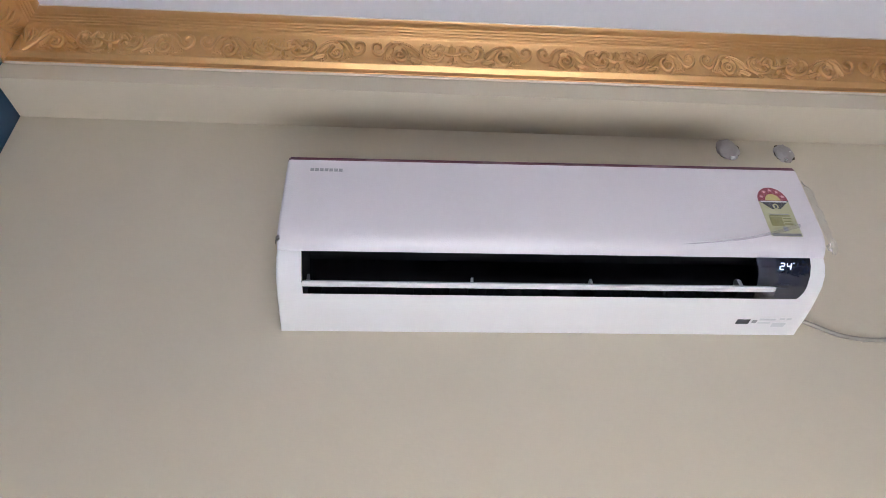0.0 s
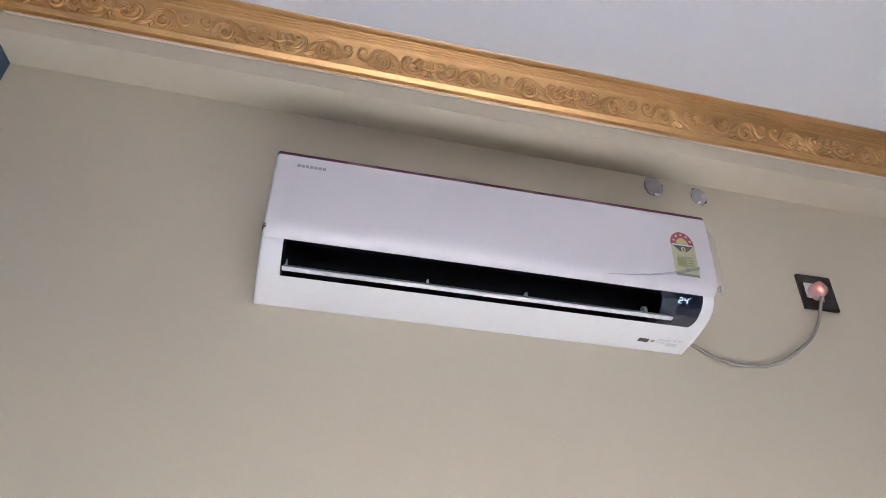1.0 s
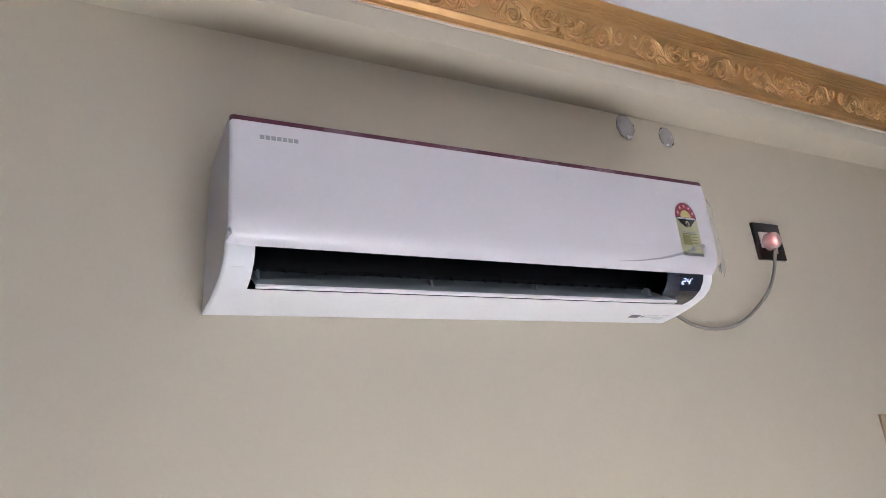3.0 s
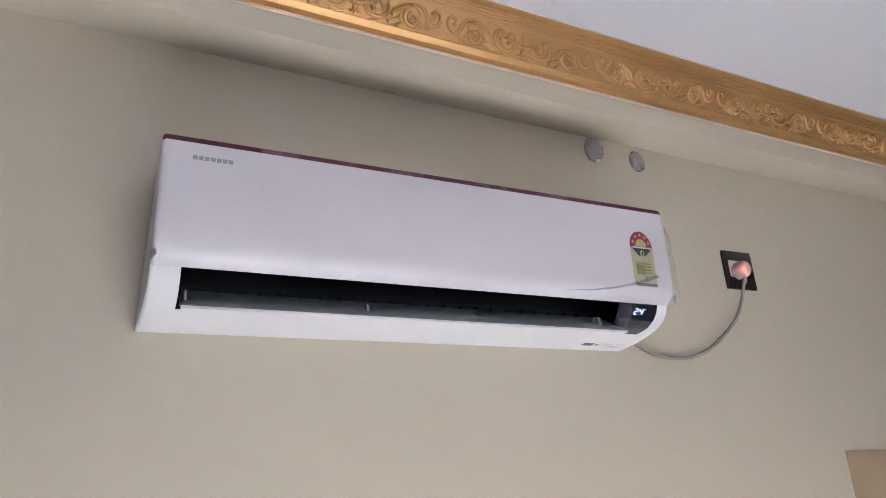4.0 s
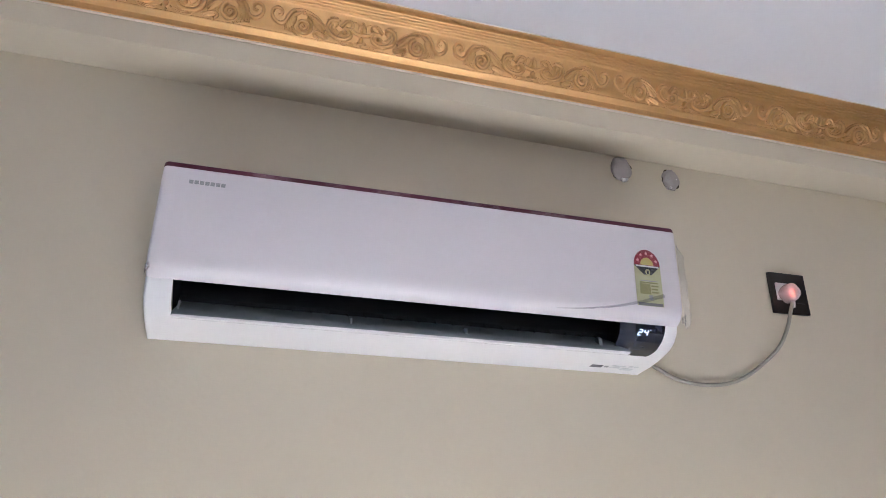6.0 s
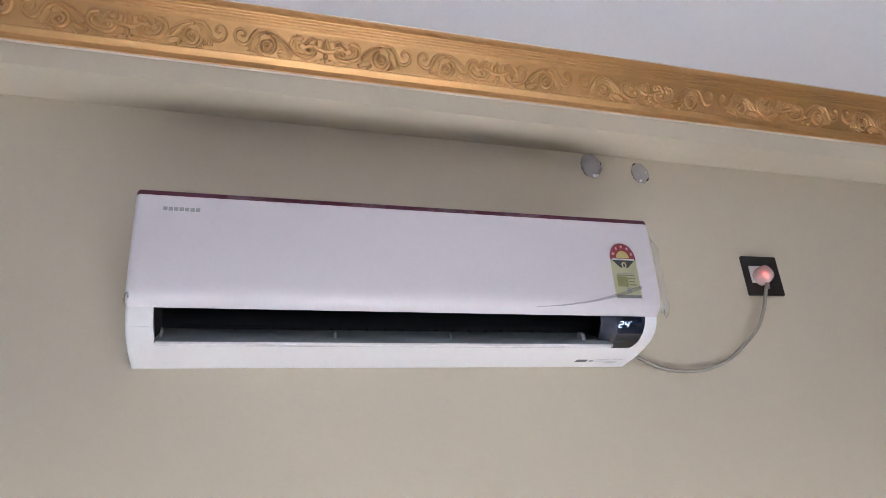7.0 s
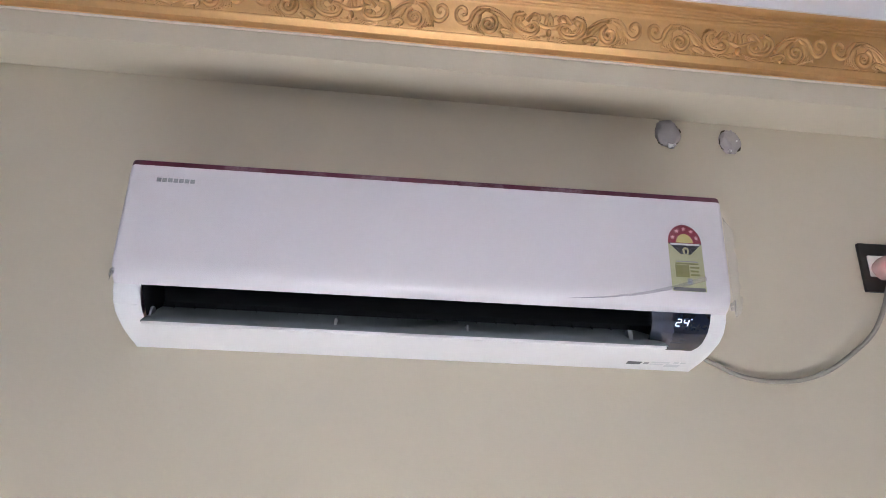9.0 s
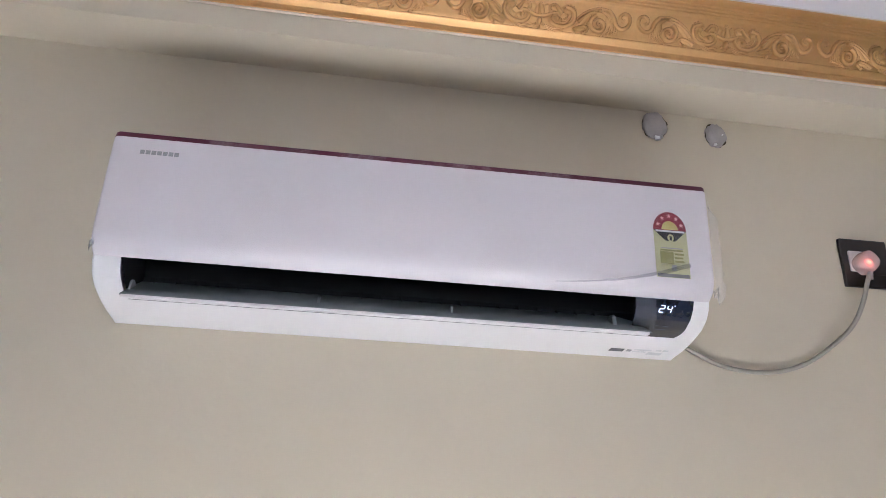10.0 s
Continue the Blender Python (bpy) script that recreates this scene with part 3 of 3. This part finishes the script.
SPLIT = LH - 0.036
plate("body", [(0, 0), (LW, 0), (LW, SPLIT), (0, SPLIT)], CREAM_PRINT, 0.0, "cream yellow lower field")
plate("arch", arch(LW / 2, SPLIT, LW / 2, 0.036), RED_PRINT, 0.0, "dark red arch with pale stars")
plate("half_disc", arch(LW / 2, SPLIT + 0.001, 0.0155, 0.017), YELLOW_PRINT, 0.0004, "yellow half disc")
plate("dark_wedge", [(0, SPLIT), (LW, SPLIT), (LW / 2 + 0.009, SPLIT - 0.021), (LW / 2 - 0.009, SPLIT - 0.021)], DARK_PRINT, 0.0003)
plate("pale_band", [(0.004, SPLIT - 0.004), (LW - 0.004, SPLIT - 0.004), (LW - 0.004, SPLIT - 0.0005), (0.004, SPLIT - 0.0005)], PALE_PRINT, 0.0007)
plate("emblem", arch(LW / 2, SPLIT - 0.014, 0.006, 0.006) + [(LW / 2 + 0.006 * math.cos(a), SPLIT - 0.016 + 0.006 * math.sin(a)) for a in (-2.6, -2.0, -1.57, -1.1, -0.5)], CREAM_PRINT, 0.0008)
plate("emblem_core", [(LW / 2 - 0.002, SPLIT - 0.020), (LW / 2 + 0.002, SPLIT - 0.020), (LW / 2 + 0.002, SPLIT - 0.012), (LW / 2 - 0.002, SPLIT - 0.012)], DARK_PRINT, 0.0012)
for x0, x1, z0, z1, mat in ((0.010, 0.052, 0.050, 0.053, OLIVE_PRINT), (0.009, 0.034, 0.026, 0.049, OLIVE_PRINT), (0.012, 0.052, 0.0545, 0.0565, GREY_PRINT), (0.036, 0.053, 0.043, 0.0465, OLIVE_PRINT),
                            (0.036, 0.051, 0.036, 0.0395, OLIVE_PRINT), (0.036, 0.053, 0.029, 0.0325, OLIVE_PRINT), (0.029, 0.038, 0.013, 0.024, GREY_PRINT), (0.002, 0.060, 0.0005, 0.007, LABEL_GREY)):
    plate("printed_bar", [(x0, z0), (x1, z0), (x1, z1), (x0, z1)], mat, 0.0005)
for k in range(5):
    a = math.pi * (0.12 + 0.19 * k)
    cx, cz = LW / 2 + 0.0235 * math.cos(a), SPLIT + 0.001 + 0.0265 * math.sin(a)
    plate("star", [(cx + (0.0045 if i % 2 == 0 else 0.0020) * math.sin(math.pi * i / 5), cz + (0.0045 if i % 2 == 0 else 0.0020) * math.cos(math.pi * i / 5)) for i in range(10)], PINK_PRINT, 0.0010)

# protective film still stuck on the front: wrinkled along the lower bend and hanging past the end
film = thing("protective_film", ac.matrix_basis.copy(), "clear wrinkled protective film peeling off the front panel", "plastic film")


def film_sheet(name, x0, x1, nx, z_lo, z_hi, nz, mat, lift):
    bm = bmesh.new()
    rows = []
    for i in range(nx + 1):
        x = x0 + (x1 - x0) * i / nx
        row = []
        for j in range(nz + 1):
            z = z_lo + (z_hi - z_lo) * j / nz
            pts = OUTLINE[STRIP_B:SLOT_A + 1]
            o = pts[-1][0]
            for (o0, q0), (o1, q1) in zip(pts, pts[1:]):
                if q1 <= z <= q0:
                    o = o0 + (o1 - o0) * (q0 - z) / (q0 - q1)
            row.append(bm.verts.new((x, -(o + lift(x, z)), z)))
        rows.append(row)
    for a, b in zip(rows, rows[1:]):
        for j in range(nz):
            bm.faces.new((a[j], a[j + 1], b[j + 1], b[j]))
    return part(name, bm, mat, film)


def bend_lift(x, z):
    near = max(0.0, 1 - abs(z - 0.082) / 0.02)
    return 0.0012 + near * (0.0016 * abs(noise.noise((x * 16, z * 60, 2))) + 0.0011 * noise.noise((x * 70, z * 90, 5)))


def fold_lift(x, z):
    ridge = 0.078 + 0.060 * max(0.0, (x - 0.72) / 0.32) ** 2.2
    d = abs(z - ridge) / 0.0035
    right = max(0.0, (x - 0.90) / 0.16)
    return 0.0012 + 0.005 * math.exp(-d * d) * min(1, max(0, (x - 0.70) / 0.12)) + right * (0.006 * abs(noise.noise((x * 30, z * 28, 7))) + 0.0016 * noise.noise((x * 95, z * 80, 3))) + 0.006 * max(0, x - 1.05)


film_sheet("bend_film", 0.002, 0.72, 240, 0.0735, 0.272, 44, FILM, bend_lift)
film_sheet("fold_film", 0.7205, 1.060, 130, 0.0735, 0.272, 84, FILM, fold_lift)


bm = bmesh.new()
pts = []
for k in range(40):
    x = 0.765 + 0.245 * k / 39
    z = 0.078 + 0.060 * max(0.0, (x - 0.72) / 0.32) ** 2.2
    pts.append((x, -(0.2135 + fold_lift(x, z) - 0.0005 + 0.001 * noise.noise((x * 40, 0, 2))), z + 0.0012 * noise.noise((x * 60, 4, 0))))
tube(bm, pts, 0.0004, 0.0042, 8)
part("fold_line", bm, FILM_FOLD, film, "raised crease in the film with a grey shade line")
# crumpled edge of film past the end of the unit
bm = bmesh.new()
rows = []
for j in range(50):
    z = 0.060 + 0.190 * j / 49
    row = []
    for i in range(7):
        f = i / 6
        w = (0.019 + 0.012 * noise.noise((z * 40, 1, 0)) + 0.005 * noise.noise((z * 130, 6, 0))) * min(1, 0.12 + 3.2 * math.sin(math.pi * j / 49))
        row.append(bm.verts.new((AC_W + w * f, -0.2140 - 0.006 * f + 0.010 * f * f + 0.004 * noise.noise((f * 4, z * 55, 3)), z + 0.002 * noise.noise((f * 3, z * 30, 8)))))
    rows.append(row)
for a, b in zip(rows, rows[1:]):
    for i in range(6):
        bm.faces.new((a[i], a[i + 1], b[i + 1], b[i]))
part("loose_edge", bm, FILM_EDGE, film, "crumpled loose edge of film")
bm = bmesh.new()
for k in range(6):
    a = k * 1.3
    tube(bm, [(AC_W - 0.004, -0.211, 0.074 + 0.002 * k), (AC_W + 0.004 + 0.002 * (k % 3), -0.209 + 0.002 * math.sin(a), 0.074 + 0.004 * k), (AC_W + 0.006 + 0.002 * (k % 2), -0.204, 0.068 + 0.003 * k)], 0.0016, 0.0005, 5)
part("torn_tuft", bm, FILM_EDGE, film, "torn tuft of film at the corner")
bm = bmesh.new()
for k in range(7):
    tube(bm, [(0.006, -0.2075 + 0.001 * (k % 3), 0.084 + 0.0022 * k), (0.0010 - 0.0010 * (k % 3), -0.208, 0.076 + 0.0022 * k), (-0.001 + 0.001 * (k % 2), -0.203, 0.072 + 0.0022 * k)], 0.0017, 0.0006, 5)
part("torn_tuft", bm, FILM_EDGE, film, "torn tuft of film at the seam")
# film flap over the left end of the display
bm = bmesh.new()
rows = []
for k in range(15):
    s = 0.02 + 0.95 * k / 14
    o, z = lower_at(s)
    rows.append([bm.verts.new((SLOT1 - 0.010 + 0.014 * s + 0.006 * i + 0.002 * noise.noise((s * 7, i, 1)), -(o + 0.0035 + 0.0025 * noise.noise((s * 6, i * 1.7, 4))), z)) for i in range(8)])
for a, b in zip(rows, rows[1:]):
    for i in range(7):
        bm.faces.new((a[i], a[i + 1], b[i + 1], b[i]))
part("flap", bm, clear("crinkled film flap", (1, 1, 1), 0.35, 0.11, (0.42, 0.44, 0.50)), film)

# ---- holes stopped up beside the beam ----
def stopped_hole(x, z, rx, rz, seed, label, chips):
    t = thing("stopped_hole", pose(x, -0.0005, z), label, "wall hole", "stopped holes in the wall")
    bm = bmesh.new()
    n = 40
    ring = []
    for k in range(n):
        a = 2 * math.pi * k / n
        j = 0.97 + 0.20 * noise.noise((math.cos(a) * 2.2, math.sin(a) * 2.2, seed)) + 0.10 * noise.noise((math.cos(a) * 7, math.sin(a) * 7, seed))
        ring.append((bm.verts.new((rx * 0.6 * math.cos(a), -0.001, rz * 0.6 * math.sin(a))),
                     bm.verts.new((rx * j * math.cos(a), -0.0022, min(rz * j * math.sin(a), BEAM_Z - z - 0.001)))))
    for k in range(n):
        a, b = ring[k], ring[(k + 1) % n]
        bm.faces.new((a[0], a[1], b[1], b[0]))
    part("broken_edge", bm, HOLE_SHADE, t, "ragged broken plaster edge, the gap's shade in its dark colour", smooth=False)
    bm = bmesh.new()
    bmesh.ops.create_uvsphere(bm, u_segments=36, v_segments=18, radius=1)
    for v in bm.verts:
        c = v.co.copy()
        w = 1 + 0.12 * noise.noise(c * 2.1 + Vector((seed, 0, 0))) + 0.10 * noise.noise(c * 5 + Vector((0, seed, 0)))
        v.co = Vector((c.x * rx * 0.97 * w, c.y * 0.012 * w * w, min(c.z * rz * 0.97 * w, BEAM_Z - z - 0.002)))
    part("stuffing", bm, STUFFING, t, "crumpled white plastic stuffing")
    for u, v, r in chips:
        bm = bmesh.new()
        m = Matrix.Translation((u * rx, -0.007, v * rz)) @ Matrix.Diagonal((r, 0.005, r * 0.7, 1))
        q = bmesh.ops.create_icosphere(bm, subdivisions=1, radius=1, matrix=m)["verts"]
        for p in q:
            p.co.x += 0.5 * r * noise.noise((p.co.x * 200, p.co.z * 200, seed))
            p.co.z += 0.7 * r * noise.noise((p.co.x * 220, seed, p.co.z * 220))
        part("torn_chip", bm, CHIP, t, "shiny white torn scrap of plastic", smooth=False)
    return t


stopped_hole(1.070, 2.757, 0.031, 0.037, 2.0, "round wall hole stuffed with crumpled white plastic beside beam", ((0.12, -0.98, 0.009), (0.38, -0.86, 0.0045)))
stopped_hole(1.218, 2.748, 0.026, 0.032, 7.5, "smaller wall hole stuffed with white plastic below beam", ((0.45, -0.05, 0.0055), (-0.25, -0.85, 0.005)))

# ---- socket, plug, cable ----
PX, PZ = 1.5345, 2.4590
socket = thing("wall_socket", pose(PX, 0, PZ, 0, -1.0, 0), "square black wall socket plate with a white outlet", "socket")
part("plate", box(bmesh.new(), (-0.056, -0.010, -0.056), (0.056, 0, 0.056), 0.003), SOCKET_BLACK, socket, "glossy black cover plate")
part("outlet", box(bmesh.new(), (-0.042, -0.014, -0.022), (0.006, -0.009, 0.026), 0.002), SOCKET_WHITE, socket, "white outlet module")
part("blank_module", box(bmesh.new(), (0.013, -0.0115, -0.026), (0.045, -0.009, 0.026), 0.0015), SOCKET_BLACK, socket)
plug = thing("power_plug", pose(PX - 0.017, -0.014, PZ - 0.007, 0, -1.0, 0), "milky round power plug with a glowing red indicator", "plug")
bm = bmesh.new()
n = 28
prof = [(0.0215, 0.0), (0.0225, 0.006), (0.0220, 0.022), (0.0200, 0.031), (0.0150, 0.036), (0.0080, 0.0375)]
rings = []
for r, d in prof:
    rings.append([bm.verts.new((r * math.cos(2 * math.pi * k / n) * (1 + 0.05 * math.cos(8 * math.pi * k / n)), -d, r * 1.08 * math.sin(2 * math.pi * k / n) * (1 + 0.05 * math.cos(8 * math.pi * k / n)))) for k in range(n)])
for a, b in zip(rings, rings[1:]):
    for k in range(n):
        bm.faces.new((a[k], a[(k + 1) % n], b[(k + 1) % n], b[k]))
bm.faces.new(rings[-1])
bm.faces.new(rings[0][::-1])
part("plug_body", bm, PLUG_MAT, plug, "milky translucent plug body")
bm = box(bmesh.new(), (-0.0080, -0.0330, -0.0070), (-0.0010, -0.0275, 0.0000), 0.001)
part("indicator", bm, LAMP_RED, plug, "glowing red indicator lamp")
# Core glows by itself to stand in for lamp light spread in the plug.
bm = box(bmesh.new(), (-0.012, -0.026, -0.013), (0.012, -0.006, 0.013), 0.004)
part("core", bm, glow("red lit core", (0.70, 0.22, 0.17), 0.020), plug, "reddish inner body, self-glowing for the lamp's spread light")
bm = tube(bmesh.new(), [(0, -0.020, -0.020), (0.0, -0.020, -0.030), (-0.001, -0.020, -0.040)], 0.0065, 0.0050, 12)
part("cord_grip", bm, PLUG_MAT, plug)
cable = tagged(part("power_cable", tube(bmesh.new(), glide([(1.5175, -0.034, 2.4270), (1.5075, -0.034, 2.4040), (1.4895, -0.030, 2.3540), (1.4615, -0.022, 2.3040), (1.4115, -0.014, 2.2590), (1.3595, -0.010, 2.2240),
    (1.3063, -0.008, 2.2040), (1.2552, -0.007, 2.1970), (1.2069, -0.007, 2.1980), (1.1606, -0.008, 2.2070), (1.1172, -0.010, 2.2250), (1.0690, -0.014, 2.2450), (1.0400, -0.020, 2.2550)], 8), 0.0047, None, 12), CABLE_MAT),
    "grey-white power cable hanging in a loop along the wall", "cable")
# specks of plaster on the wall under the cable
bm = bmesh.new()
rng = random.Random(4)
for k in range(9):
    x = 1.13 + 0.16 * rng.random()
    m = Matrix.Translation((x, -0.0004, 2.190 + 0.9 * max(0, 1.235 - x) ** 1.6 + 0.004 * rng.random())) @ Matrix.Diagonal((0.0016 * (0.5 + rng.random()), 0.0006, 0.0010 * (0.5 + rng.random()), 1))
    bmesh.ops.create_icosphere(bm, subdivisions=1, radius=1, matrix=m)
tagged(part("plaster_specks", bm, FILLER), "small white specks of plaster on the wall", "specks", "", "stuff")

# ---- wooden door ----
DW = 0.92
frame_ob = thing("door_1", pose(DOOR_X, 0, 0), "light varnished wooden door in a wooden frame", "door")
frame_ob["kind"] = "structure"
for lo, hi in (((0, -0.007, 0), (0.19, 0.10, DOOR_TOP)), ((DW - 0.19, -0.007, 0), (DW, 0.10, DOOR_TOP)), ((0.19, -0.007, DOOR_TOP - 0.19), (DW - 0.19, 0.10, DOOR_TOP))):
    part("door_frame", box(bmesh.new(), lo, hi, 0.002), WOOD, frame_ob)
leaf = part("door_leaf", box(bmesh.new(), (0.193, -0.002, 0.006), (DW - 0.193, 0.034, DOOR_TOP - 0.193), 0.003), WOOD, frame_ob)
for z0, z1 in ((0.15, 0.85), (1.08, 1.65)):
    part("door_panel", box(bmesh.new(), (0.29, -0.012, z0), (DW - 0.29, -0.002, z1), 0.005), WOOD, leaf)
part("door_handle", tube(bmesh.new(), glide([(0.23, -0.006, 1.0), (0.23, -0.05, 1.0), (0.26, -0.055, 1.0), (0.34, -0.052, 1.0)], 5), 0.008, None, 10), material("steel", (0.5, 0.5, 0.5), 0.3, 1.0), leaf)

# ---- floor tiles ----
FT = 0.6
TILE_MESH = mesh_of(box(bmesh.new(), (0.0015, 0.0015, -0.008), (FT - 0.0015, FT - 0.0015, 0.0)), "floor_tile", TILE, False)
for i in range(7):
    for j in range(6):
        ob = new("floor_tile", TILE_MESH)
        ob.parent = floor
        ob.location = (X0 - 0.2 + FT * i, Y1 + FT * j, 0)
